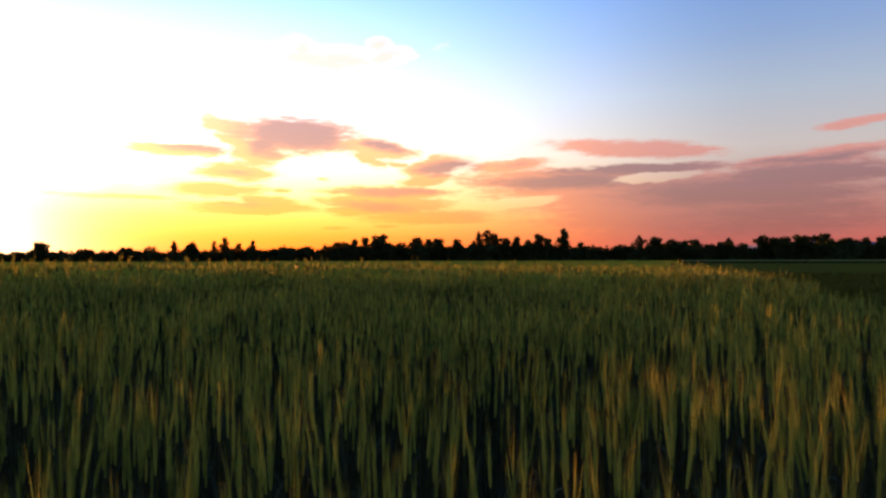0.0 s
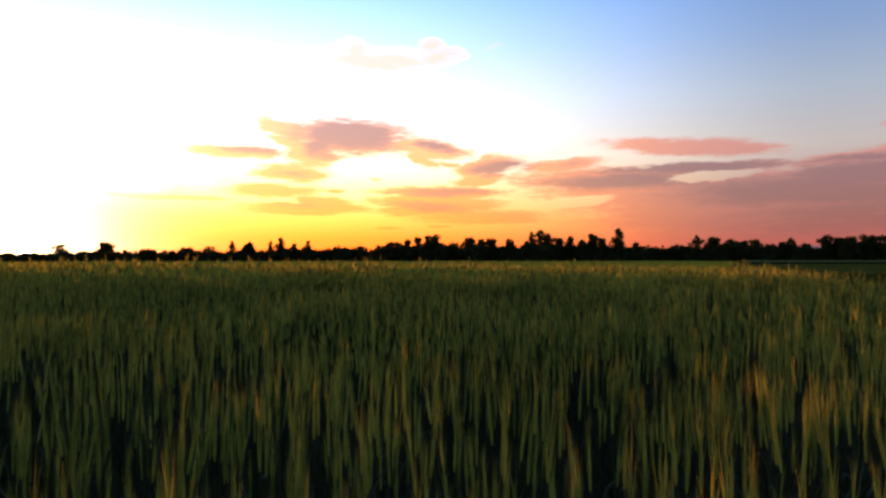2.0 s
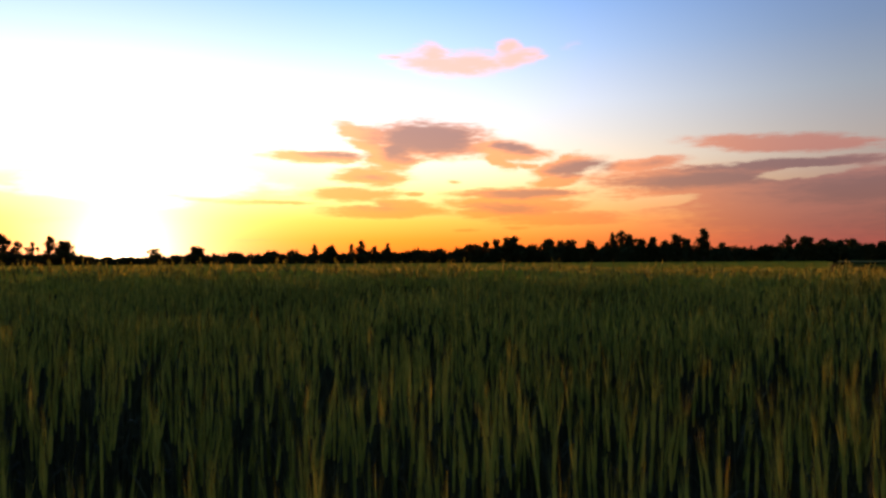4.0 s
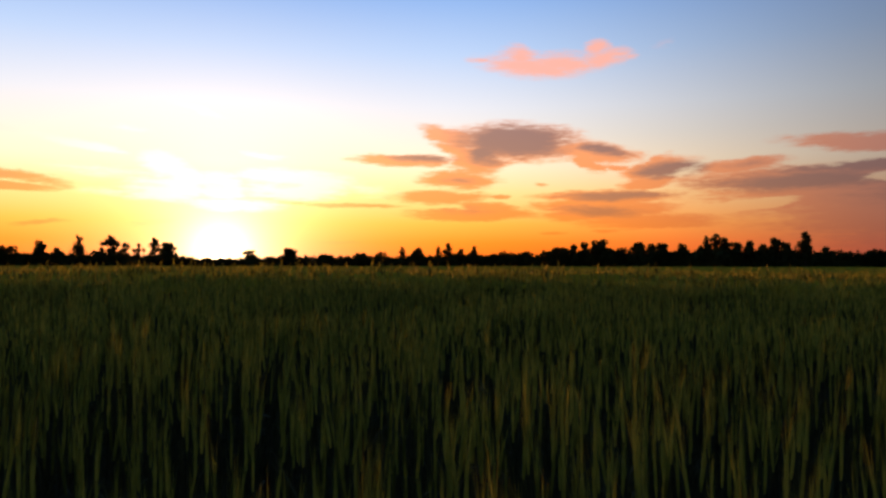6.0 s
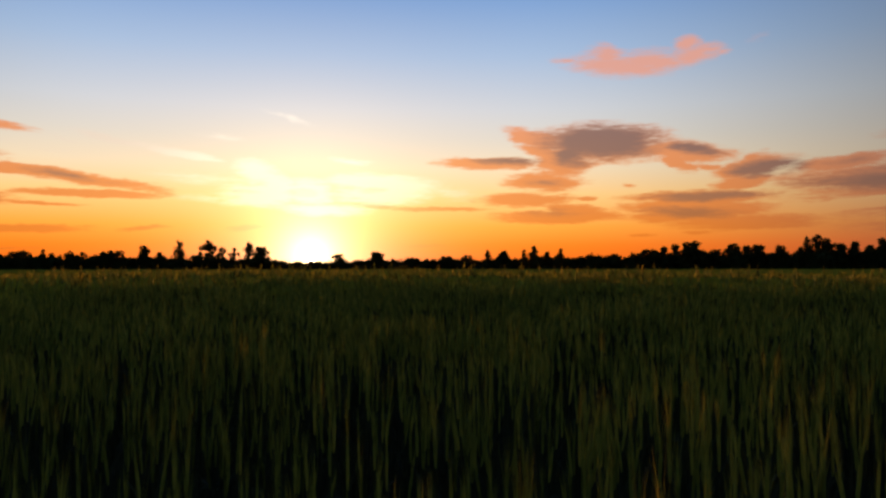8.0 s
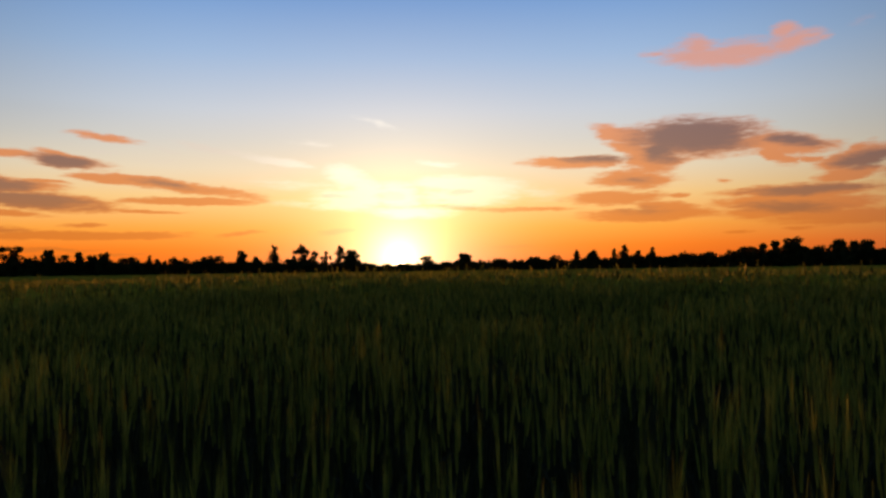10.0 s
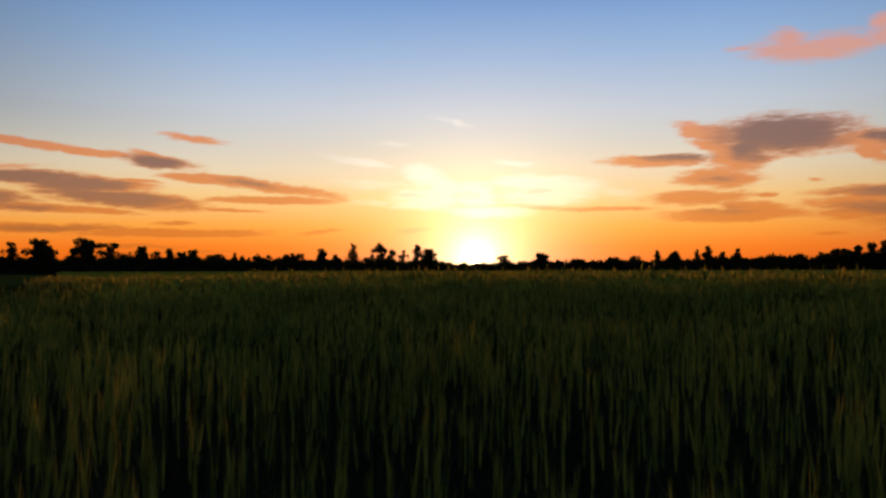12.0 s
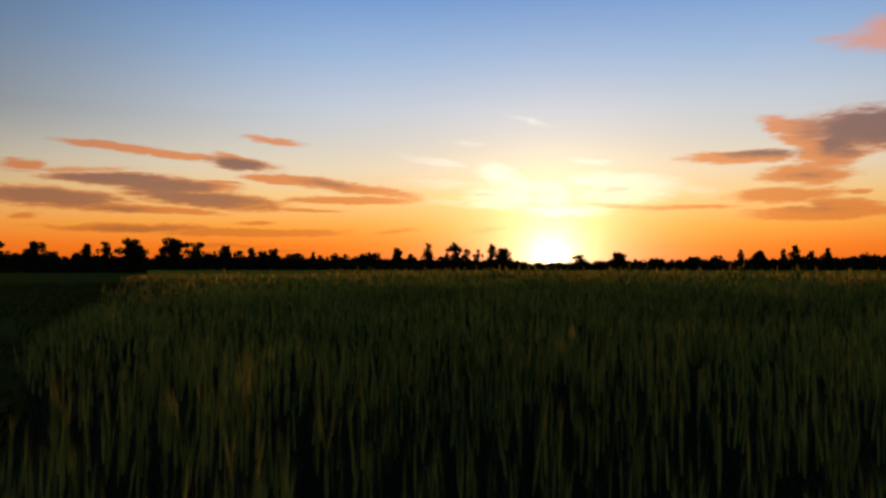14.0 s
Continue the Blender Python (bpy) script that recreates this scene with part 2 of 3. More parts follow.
# the sun's disc and the glare of the hazy air round it
sky_colour = glow(off_sun, 0.42, 6, 25.0, (1, .85, .55))
sky_colour = glow(off_sun, 1.5, 1.2, 7.5, (1, .74, .30))
sky_colour = glow(off_sun, 5.0, 1.5, 1.9, (1, .90, .58))
sky_colour = glow(off_sun, 13.0, 1.8, 0.26, (1.0, .82, .40))

nishita = wn("ShaderNodeTexSky")
nishita.sky_type = "NISHITA"
nishita.sun_disc = False
nishita.sun_elevation, nishita.sun_rotation = radians(SUN_EL), radians(-SUN_AZ)
sky_colour = blend(0.05, sky_colour, nishita.outputs[0], "ADD")
bg = wn("ShaderNodeBackground")
wire(sky_colour, bg.inputs[0])
bg.inputs[1].default_value = 0.125
out = wn("ShaderNodeOutputWorld")
W.links.new(bg.outputs[0], out.inputs[0])


# ---- materials ----
def material(name, dark, light, scale, rough=0.75, bump=0.0, through_light=0.0, per_piece=0.0, spec=0.3, stretch=(1, 1, 1), tint=None):
    """Two-scale mottled surface; through_light: share of light that passes a leaf; per_piece: brightness spread between pieces."""
    mat = bpy.data.materials.new(name)
    mat.use_nodes = True
    t = mat.node_tree
    t.nodes.clear()
    tc = t.nodes.new("ShaderNodeTexCoord")
    mp = t.nodes.new("ShaderNodeMapping")
    mp.inputs["Scale"].default_value = stretch
    t.links.new(tc.outputs["Object"], mp.inputs[0])
    n1, n2 = t.nodes.new("ShaderNodeTexNoise"), t.nodes.new("ShaderNodeTexNoise")
    for n, s in ((n1, scale), (n2, scale * 0.07)):
        n.inputs["Scale"].default_value, n.inputs["Detail"].default_value = s, 4
        t.links.new(mp.outputs[0], n.inputs["Vector"])
    half = t.nodes.new("ShaderNodeMath")
    half.operation = "ADD"
    t.links.new(n1.outputs[0], half.inputs[0])
    t.links.new(n2.outputs[0], half.inputs[1])
    rng = t.nodes.new("ShaderNodeMapRange")
    t.links.new(half.outputs[0], rng.inputs[0])
    rng.inputs[1].default_value, rng.inputs[2].default_value = 0.72, 1.28
    last = rng.outputs[0]
    geo = t.nodes.new("ShaderNodeNewGeometry")
    if per_piece:
        mad = t.nodes.new("ShaderNodeMath")
        mad.operation, mad.use_clamp = "MULTIPLY_ADD", True
        t.links.new(geo.outputs["Random Per Island"], mad.inputs[0])
        mad.inputs[1].default_value = per_piece
        sub = t.nodes.new("ShaderNodeMath")
        sub.operation = "SUBTRACT"
        t.links.new(last, sub.inputs[0])
        sub.inputs[1].default_value = per_piece / 2
        t.links.new(sub.outputs[0], mad.inputs[2])
        last = mad.outputs[0]
    cr = t.nodes.new("ShaderNodeValToRGB")
    cr.color_ramp.elements[0].color, cr.color_ramp.elements[1].color = (*dark, 1), (*light, 1)
    if tint:
        cr.color_ramp.elements.new(0.9).color = (*light, 1)
        cr.color_ramp.elements[2].color = (*tint, 1)
    t.links.new(last, cr.inputs[0])
    bsdf = t.nodes.new("ShaderNodeBsdfPrincipled")
    t.links.new(cr.outputs[0], bsdf.inputs["Base Color"])
    bsdf.inputs["Roughness"].default_value = rough
    bsdf.inputs["Specular IOR Level"].default_value = spec
    if bump:
        b = t.nodes.new("ShaderNodeBump")
        b.inputs["Distance"].default_value = bump
        t.links.new(n1.outputs[0], b.inputs["Height"])
        t.links.new(b.outputs[0], bsdf.inputs["Normal"])
    o = t.nodes.new("ShaderNodeOutputMaterial")
    shader = bsdf.outputs[0]
    if through_light:
        tr = t.nodes.new("ShaderNodeBsdfTranslucent")
        t.links.new(cr.outputs[0], tr.inputs[0])
        mx = t.nodes.new("ShaderNodeMixShader")
        mx.inputs[0].default_value = through_light
        t.links.new(shader, mx.inputs[1])
        t.links.new(tr.outputs[0], mx.inputs[2])
        shader = mx.outputs[0]
    t.links.new(shader, o.inputs[0])
    return mat


# ears lightened, leaves and stalks darkened: shade inside the crop put into colour
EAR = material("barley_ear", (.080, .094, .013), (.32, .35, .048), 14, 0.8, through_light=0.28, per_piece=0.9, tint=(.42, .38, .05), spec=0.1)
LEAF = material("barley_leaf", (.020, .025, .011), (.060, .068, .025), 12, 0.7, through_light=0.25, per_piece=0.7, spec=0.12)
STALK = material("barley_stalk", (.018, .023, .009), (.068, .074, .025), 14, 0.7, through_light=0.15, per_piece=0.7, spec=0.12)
# ripe straw, painted lighter for low sun that barely reaches the sheet
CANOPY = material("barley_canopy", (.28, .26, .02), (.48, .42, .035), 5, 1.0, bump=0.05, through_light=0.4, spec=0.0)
SOIL = material("field_soil", (.018, .020, .009), (.045, .048, .018), 3, 1.0, bump=0.03, spec=0.0)
CROP = material("low_crop", (.060, .058, .009), (.12, .115, .016), 14, 1.0, through_light=0.2, per_piece=0.5, spec=0.0)
PALE = material("pale_stubble", (.12, .11, .025), (.20, .18, .05), 2, 1.0, spec=0.0)
FOLIAGE = material("tree_foliage", (.018, .026, .008), (.045, .055, .016), 0.8, 0.8, through_light=0.05, per_piece=0.7, spec=0.0)
BARK = material("tree_bark", (.03, .022, .015), (.08, .06, .042), 3, 0.9, bump=0.05, stretch=(1, 1, 0.2))
# the blue of distance haze is mixed into the hill's base colour
HILL = material("hill_painted_haze", (.07, .07, .12), (.11, .11, .17), 0.004, 1.0)
WEED = material("dock_weed", (.05, .03, .012), (.10, .07, .02), 40, 0.8, per_piece=0.5)


# ---- mesh helpers ----
def mesh_of(name, v, f, mat, smooth=False):
    """A mesh from arrays of points and of triangles or quads."""
    v, f = np.asarray(v, np.float32), np.asarray(f, np.int32)
    me = bpy.data.meshes.new(name)
    k = f.shape[1]
    me.vertices.add(len(v))
    me.vertices.foreach_set("co", v.ravel())
    me.loops.add(f.size)
    me.loops.foreach_set("vertex_index", f.ravel())
    me.polygons.add(len(f))
    me.polygons.foreach_set("loop_start", np.arange(0, f.size, k, dtype=np.int32))
    if smooth:
        me.polygons.foreach_set("use_smooth", np.ones(len(f), bool))
    me.update(calc_edges=True)
    me.validate()
    me.materials.append(mat)
    return me


def part(name, me, parent, label="", kind=""):
    ob = new(name, me)
    ob.parent = parent
    return tagged(ob, label, kind=kind)


def join(pieces):
    """One array of points and one of triangles from many."""
    vs, fs, n = [], [], 0
    for v, f in pieces:
        vs.append(np.asarray(v, float))
        fs.append(np.asarray(f, int) + n)
        n += len(vs[-1])
    return np.concatenate(vs), np.concatenate(fs)


def tube(points, radii, sides, close=True):
    """A tapered tube of triangles along points."""
    p = np.asarray(points, float)
    v, f = [], []
    for i, (c, r) in enumerate(zip(p, radii)):
        d = p[min(i + 1, len(p) - 1)] - p[max(i - 1, 0)]
        d /= np.linalg.norm(d)
        a = np.cross(d, (0.31, 0.95, 0.05))
        a /= np.linalg.norm(a)
        b = np.cross(d, a)
        for k in range(sides):
            w = 2 * math.pi * k / sides
            v.append(c + r * (math.cos(w) * a + math.sin(w) * b))
    for i in range(len(p) - 1):
        for k in range(sides):
            q, s = i * sides + k, i * sides + (k + 1) % sides
            f += [(q, s, s + sides), (q, s + sides, q + sides)]
    if close:
        v.append(p[-1])
        e = len(v) - 1
        f += [(e - sides + k, e - sides + (k + 1) % sides, e) for k in range(sides)]
    return np.array(v), np.array(f)


def ribbon(points, widths, across):
    """A blade: a strip of triangles along points, with a fold down its middle."""
    p, a = np.asarray(points, float), np.asarray(across, float)
    v, f = [], []
    for c, w in zip(p, widths):
        v += [c - a * w / 2, c + a * w / 2]
    for i in range(len(p) - 1):
        q = 2 * i
        f += [(q, q + 1, q + 3), (q, q + 3, q + 2)]
    return np.array(v), np.array(f)


# ---- lie of the land ----
def rise(x, y):
    """Height of the ground: flat, with a low swell in the barley."""
    return 0.29 * np.exp(-(((x + 9.0) / 15.0) ** 2 + ((y - 12.5) / 6.0) ** 2)) + 0.05 * np.sin(x * 0.13 + 1) * np.sin(y * 0.11) * np.clip(np.hypot(x, y) / 30, 0, 1)


def in_barley(x, y, margin=0.0):
    """Whether a spot lies in the barley, which ends along two straight edges that meet behind the camera."""
    wob = 0.10 * np.sin(x * 1.3 + y * 0.7) + 0.07 * np.sin(y * 2.9)
    return (x < 1.8 + 0.304 * y + wob - margin) & (y > -1.3 - 0.51 * x + wob + margin)


def polar_sheet(radii, angles, height):
    v = [(-math.sin(a) * r, math.cos(a) * r, 0) for r in radii for a in angles]
    v = np.array(v)
    v[:, 2] = height(v[:, 0], v[:, 1])
    n = len(angles)
    f = [(i * n + k, i * n + k + 1, (i + 1) * n + k + 1, (i + 1) * n + k) for i in range(len(radii) - 1) for k in range(n - 1)]
    return v, np.array(f)[:, ::-1]


rings = [0.0] + list(np.geomspace(0.5, 4600, 90))
gv, gf = polar_sheet(rings, np.linspace(-math.pi, math.pi, 181), rise)
ground = tagged(new("ground", mesh_of("ground", gv, gf, SOIL, True)), "dark soil and short grass of wide flat farmland", "ground", kind="structure")

# ---- barley ----
rng = np.random.default_rng(7)
HEIGHT = 0.86


def barley_plant(level):
    """Stalk, leaves and bearded ear of one barley plant, about 0.86 m tall; level 0 is the finest."""
    lean, way = rng.uniform(0.0, 0.05), rng.uniform(0, 2 * math.pi)
    top = HEIGHT * rng.uniform(0.93, 1.05) - 0.16
    dirn = np.array([math.cos(way), math.sin(way), 0])
    axis = lambda s: np.array([0, 0, s * top]) + dirn * lean * s * s
    low = 0.0 if level == 0 else 0.3
    steps = (5, 3, 2)[level]
    ss = np.linspace(low, 1, steps)
    thick = (0.0023, 0.0032, 0.004)[level]
    stalk = tube([axis(s) for s in ss], [thick * (1.15 - 0.45 * s) for s in ss], 3, False)
    leaves = []
    for k in range((4, 3, 1)[level]):
        s0 = rng.uniform(0.30, 0.86)
        w = rng.uniform(0, 2 * math.pi)
        d = np.array([math.cos(w), math.sin(w), 0])
        side_way = np.array([-d[1], d[0], 0.15])
        length, droop = rng.uniform(0.13, 0.24), rng.uniform(0.05, 0.65)
        n = (5, 4, 3)[level]
        u = np.linspace(0, 1, n)
        pts = [axis(s0) + d * length * (0.10 * q + 0.20 * q * q) + np.array([0, 0, length * (0.85 * q - droop * q * q)]) for q in u]
        wd = (0.009, 0.012, 0.020)[level]
        leaves.append(ribbon(pts, [wd * (0.7 + 0.8 * q) * (1 - q ** 2.2) + 0.0006 for q in u], side_way))
    nod = rng.uniform(0.0, 0.16)
    tip_dir = dirn * math.sin(nod) + np.array([0, 0, math.cos(nod)])
    size = rng.uniform(0.85, 1.15)
    base, length = axis(1.0), 0.105 * size
    k = (6, 4, 3)[level]
    u = np.linspace(0, 1, k)
    fat = (0.0046, 0.0082, 0.017)[level]
    pts = [base + tip_dir * length * q + np.array([0, 0, -0.012 * q * q * nod]) for q in u]
    prof = [fat * (0.45 + 1.9 * q - 2.15 * q * q) * (1.12 if i % 2 else 0.92) for i, q in enumerate(u)]
    ear = [tube(pts, prof, (5, 4, 3)[level])]
    for j in range((20, 8, 4)[level]):
        q = rng.uniform(0.1, 0.95)
        w = rng.uniform(0, 2 * math.pi)
        out_way = np.array([math.cos(w), math.sin(w), 0])
        st = base + tip_dir * length * q
        ln = rng.uniform(0.06, 0.115) * size
        spread = rng.uniform(0.03, 0.20)
        en = st + (tip_dir + out_way * spread) * ln + np.array([0, 0, -0.015 * nod])
        acr = np.cross(out_way, tip_dir)
        wd = (0.0018, 0.0066, 0.018)[level]
        ear.append((np.array([st - acr * wd / 2, st + acr * wd / 2, en]), np.array([(0, 1, 2)])))
    return stalk, join(leaves), join(ear), leaves


def spots(count, r0, r1, a0=-180.0, a1=180.0, cx=-0.3, cy=-0.1):
    r = np.sqrt(rng.uniform(r0 * r0, r1 * r1, count))
    a = np.radians(rng.uniform(a0, a1, count))
    return cx - np.sin(a) * r, cy + np.cos(a) * r


def swell(x, y):
    """Uneven growth: taller and shorter patches."""
    return 1 + 0.045 * np.sin(x * 1.7 + 0.6 * y) * np.sin(y * 1.3 - 0.4 * x) + 0.03 * np.sin(x * 4.1 + y) * np.sin(y * 3.3 - x) + 0.05 * np.sin(x * 0.45 + 2) * np.cos(y * 0.38)


def sow(kinds, x, y, scale, edge, uneven=0.06):
    """Sets plants at the spots; gives points and triangles of stalks, leaves and ears."""
    which = rng.integers(0, len(kinds), len(x))
    turn = rng.uniform(0, 2 * math.pi, len(x))
    size = scale * rng.normal(1.0, uneven, len(x)).clip(1 - 3 * uneven, 1 + 1.3 * uneven) * swell(x, y) * edge
    wide = rng.uniform(0.9, 1.25, len(x))
    z = rise(x, y)
    out_parts = []
    for p in range(3):
        vs, fs, n = [], [], 0
        for k, plant in enumerate(kinds):
            sel = np.nonzero(which == k)[0]
            if not len(sel):
                continue
            v, f = plant[p]
            c, s = np.cos(turn[sel])[:, None], np.sin(turn[sel])[:, None]
            q, wd = size[sel][:, None], (size[sel] * wide[sel])[:, None]
            px = (v[None, :, 0] * c - v[None, :, 1] * s) * wd + x[sel][:, None]
            py = (v[None, :, 0] * s + v[None, :, 1] * c) * wd + y[sel][:, None]
            pz = v[None, :, 2] * q + z[sel][:, None]
            vs.append(np.stack([px, py, pz], -1).reshape(-1, 3))
            fs.append((f[None] + (np.arange(len(sel)) * len(v))[:, None, None]).reshape(-1, 3) + n)
            n += len(sel) * len(v)
        out_parts.append((np.concatenate(vs), np.concatenate(fs)))
    return out_parts


barley = tagged(new("barley_field"), "ripening green bearded barley, dense and swaying, orange-tipped in low sun", "barley field", kind="stuff")
sets = []
for level, count, r0, r1, variety in ((0, 170 * 52, 0.0, 4.1, 18), (1, 190 * 327, 4.1, 11.0, 12), (2, 25 * 3690, 11.0, 36.0, 10), (2, 0.65 * 62000, 36.0, 145.0, 6)):
    kinds = [barley_plant(level) for _ in range(variety)]
    x, y = spots(int(count), r0, r1)
    path_gap = np.hypot(np.clip(x, -0.62, 0.0) - x, np.clip(y, -0.26, 0.02) - y)
    keep = in_barley(x, y) & ((y > 0.3 - 0.5 * x - 1.2) | (r0 > 4)) & (path_gap > 0.34)
    x, y = x[keep], y[keep]
    if level == 0:
        # the plants that stand nearest before the camera are set one by one further down
        far = np.hypot(x + 0.3, y + 0.1) + np.where((np.degrees(np.arctan2(-x - 0.3, y + 0.1)) > -38) & (np.degrees(np.arctan2(-x - 0.3, y + 0.1)) < 76), 0, 50)
        nearest = np.argsort(far)[:300]
        single_x, single_y, single_kinds = x[nearest], y[nearest], kinds
        x, y = np.delete(x, nearest), np.delete(y, nearest)
    depth = np.minimum(1.8 + 0.304 * y - x, y + 1.3 + 0.51 * x)
    edge = 0.95 + 0.05 * np.clip(depth / 0.8, 0, 1)
    sets.append(sow(kinds, x, y, 0.91 + 0.06 * np.clip(np.hypot(x, y) / 11, 0, 1) if r1 < 20 else 1.01 if r1 < 40 else 1.05, edge, 0.05 if r1 < 10 else 0.06 if r1 < 20 else 0.065))
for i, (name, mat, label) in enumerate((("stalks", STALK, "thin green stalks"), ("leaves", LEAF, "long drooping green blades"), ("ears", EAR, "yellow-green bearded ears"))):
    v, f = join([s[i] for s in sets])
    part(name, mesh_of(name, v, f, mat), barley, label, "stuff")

# the closed crop seen from far: a rough sheet just under the ears
def canopy_height(x, y):
    h = rise(x, y) + HEIGHT * swell(x, y) - 0.16 + 0.08 * np.clip((np.hypot(x, y) - 10) / 8, 0, 1)
    h += 0.05 * np.sin(x * 2.3 + np.sin(y * 1.9) * 2) * np.sin(y * 2.7 + np.sin(x * 1.1) * 2)
    return np.where(np.hypot(x, y) > 140, h + 0.06, h)


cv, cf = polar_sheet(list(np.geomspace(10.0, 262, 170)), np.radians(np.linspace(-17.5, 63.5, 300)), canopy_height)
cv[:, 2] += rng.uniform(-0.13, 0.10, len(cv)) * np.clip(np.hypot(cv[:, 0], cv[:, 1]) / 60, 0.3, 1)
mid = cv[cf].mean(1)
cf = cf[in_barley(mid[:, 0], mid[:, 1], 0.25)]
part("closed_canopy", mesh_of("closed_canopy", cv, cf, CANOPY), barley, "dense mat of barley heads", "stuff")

# ---- low crop beside the barley ----
def tuft():
    pieces = []
    for _ in range(5):
        w = rng.uniform(0, 2 * math.pi)
        d = np.array([math.cos(w), math.sin(w), 0])
        ln = rng.uniform(0.12, 0.24)
        u = np.linspace(0, 1, 3)
        pts = [d * ln * (0.25 * q + 0.45 * q * q) + np.array([0, 0, ln * (1.0 * q - 0.35 * q * q)]) for q in u]
        pieces.append(ribbon(pts, [0.016, 0.014, 0.001], (-d[1], d[0], 0)))
    return join(pieces)


tufts = [(tuft(),) * 3 for _ in range(8)]
crop_sets = []
for count, r0, r1, scale in ((6000, 3.0, 14.0, 1.1), (8000, 14.0, 60.0, 2.2)):
    for a0, a1 in ((-48, -14), (58, 92)):
        x, y = spots(count // 2, r0, r1, a0, a1)
        keep = ~in_barley(x, y, -0.15)
        crop_sets.append(sow(tufts, x[keep], y[keep], scale, 1.0)[0])
v, f = join(crop_sets)
low_crop = tagged(new("low_crop", mesh_of("low_crop", v, f, CROP)), "short dark green crop in the next field", "crop", kind="stuff")
sv, sf = polar_sheet(list(np.geomspace(6, 265, 60)), np.radians(np.linspace(-60, 110, 240)), lambda x, y: rise(x, y) + 0.06 + 0.02 * np.sin(x * 3) * np.sin(y * 2.6))
mid = sv[sf].mean(1)
sf = sf[~in_barley(mid[:, 0], mid[:, 1], -0.3)]
tagged(new("neighbouring_field", mesh_of("neighbouring_field", sv, sf, CROP, True)), "low dark green field beyond the barley's edge", "field", kind="structure")
pv, pf = polar_sheet([256, 265, 275, 286], np.radians(np.linspace(-40, -17.8, 40)), lambda x, y: 0.62 + 0.42 * (np.hypot(x, y) - 256) / 30)
tagged(new("far_strip", mesh_of("far_strip", pv, pf, PALE, True)), "pale strip of cut grass before the trees", "field", kind="structure")


# ---- trees ----
def leaf_cloud(centres, radii, per, leaf):
    """Many small leaf triangles gathered in uneven clumps."""
    c = np.repeat(np.asarray(centres, float), per, 0)
    r = np.repeat(np.asarray(radii, float), per)
    d = rng.normal(size=c.shape)
    d /= np.linalg.norm(d, axis=1)[:, None]
    p = c + d * (r * rng.uniform(0.35, 1.08, len(r)) ** 0.6)[:, None] * np.array([1, 1, 0.85])
    a, b = rng.normal(size=c.shape), rng.normal(size=c.shape)
    a /= np.linalg.norm(a, axis=1)[:, None]
    b /= np.linalg.norm(b, axis=1)[:, None]
    s = (leaf * rng.uniform(0.5, 1.3, len(r)))[:, None]
    v = np.stack([p + a * s, p - a * s * 0.6 + b * s * 0.7, p - a * s * 0.5 - b * s * 0.8], 1).reshape(-1, 3)
    return v, np.arange(len(v)).reshape(-1, 3)


def tree(shape):
    """A tree 10 m tall and about 10 m * wide share across: trunk, limbs, crown."""
    root = new("tree")
    crown_low, crown_wide, clumps, per, leaf, puff = {"round": (0.08, 0.34, 34, 90, 0.52, 0.18), "slender": (0.22, 0.22, 30, 60, 0.36, 0.13),
                                                      "open": (0.28, 0.36, 34, 60, 0.36, 0.13), "bushy": (0.02, 0.5, 56, 60, 0.50, 0.19)}[shape]
    bend = rng.uniform(-0.25, 0.25, 2)
    zs = np.linspace(0, 0.86, 6)
    trunk_pts = [(bend[0] * math.sin(3 * z), bend[1] * math.sin(2.2 * z), 10 * z) for z in zs]
    part("trunk", mesh_of("trunk", *tube(trunk_pts, [0.46 * (1.08 - z) * (1.3 if z == 0 else 1) for z in zs], 8), BARK), root)
    centres, radii, limbs = [], [], []
    for i in range(clumps):
        h = rng.uniform(0, 1) ** (1.0 if shape == "slender" else 1.35)
        env = math.sin(math.pi * min(1, 0.25 + 0.68 * h)) ** 0.6 if shape != "slender" else math.sin(math.pi * (0.2 + 0.76 * h)) ** 0.9
        w, out_r = (rng.uniform(0, 2 * math.pi), math.sqrt(rng.uniform(0, 1)))
        w += rng.normal() * 0.25
        rr = 10 * crown_wide * env * out_r
        c = np.array([math.cos(w) * rr, math.sin(w) * rr, 10 * (crown_low + (0.95 - crown_low) * h)])
        rad = 10 * puff * rng.uniform(0.5, 1.2) * (1.1 - 0.5 * h)
        centres.append(c)
        radii.append(rad)
        if i % 3 == 0:
            zb = max(0.06, min(0.8, c[2] / 10 - 0.18))
            b = np.array([bend[0] * math.sin(3 * zb), bend[1] * math.sin(2.2 * zb), 10 * zb])
            limbs.append(tube([b, b * 0.5 + c * 0.5 + np.array([0, 0, -0.25]), c], [0.20, 0.14, 0.05], 5))
    # foliage along the trunk, so that the crown hangs together
    for z in np.linspace(crown_low + 0.04, 0.84, 9):
        centres.append(np.array([bend[0] * math.sin(3 * z) + rng.normal() * 0.3, bend[1] * math.sin(2.2 * z) + rng.normal() * 0.3, 10 * z]))
        radii.append(10 * puff * rng.uniform(0.5, 1.0) * (0.3 + 0.75 * math.sin(math.pi * (z - crown_low) / (0.9 - crown_low))))
    for limb in limbs[:9]:
        part("limb", mesh_of("limb", *limb, BARK), root)
    cv, cf = leaf_cloud(centres, radii, per, leaf)
    cv[:, 2] *= 10 / np.percentile(cv[:, 2], 99.5)
    cv[:, :2] *= 5 / np.percentile(np.abs(cv[:, :2]), 97)
    part("crown", mesh_of("crown", cv, cf, FOLIAGE), root, "dark uneven leafy crown")
    return root


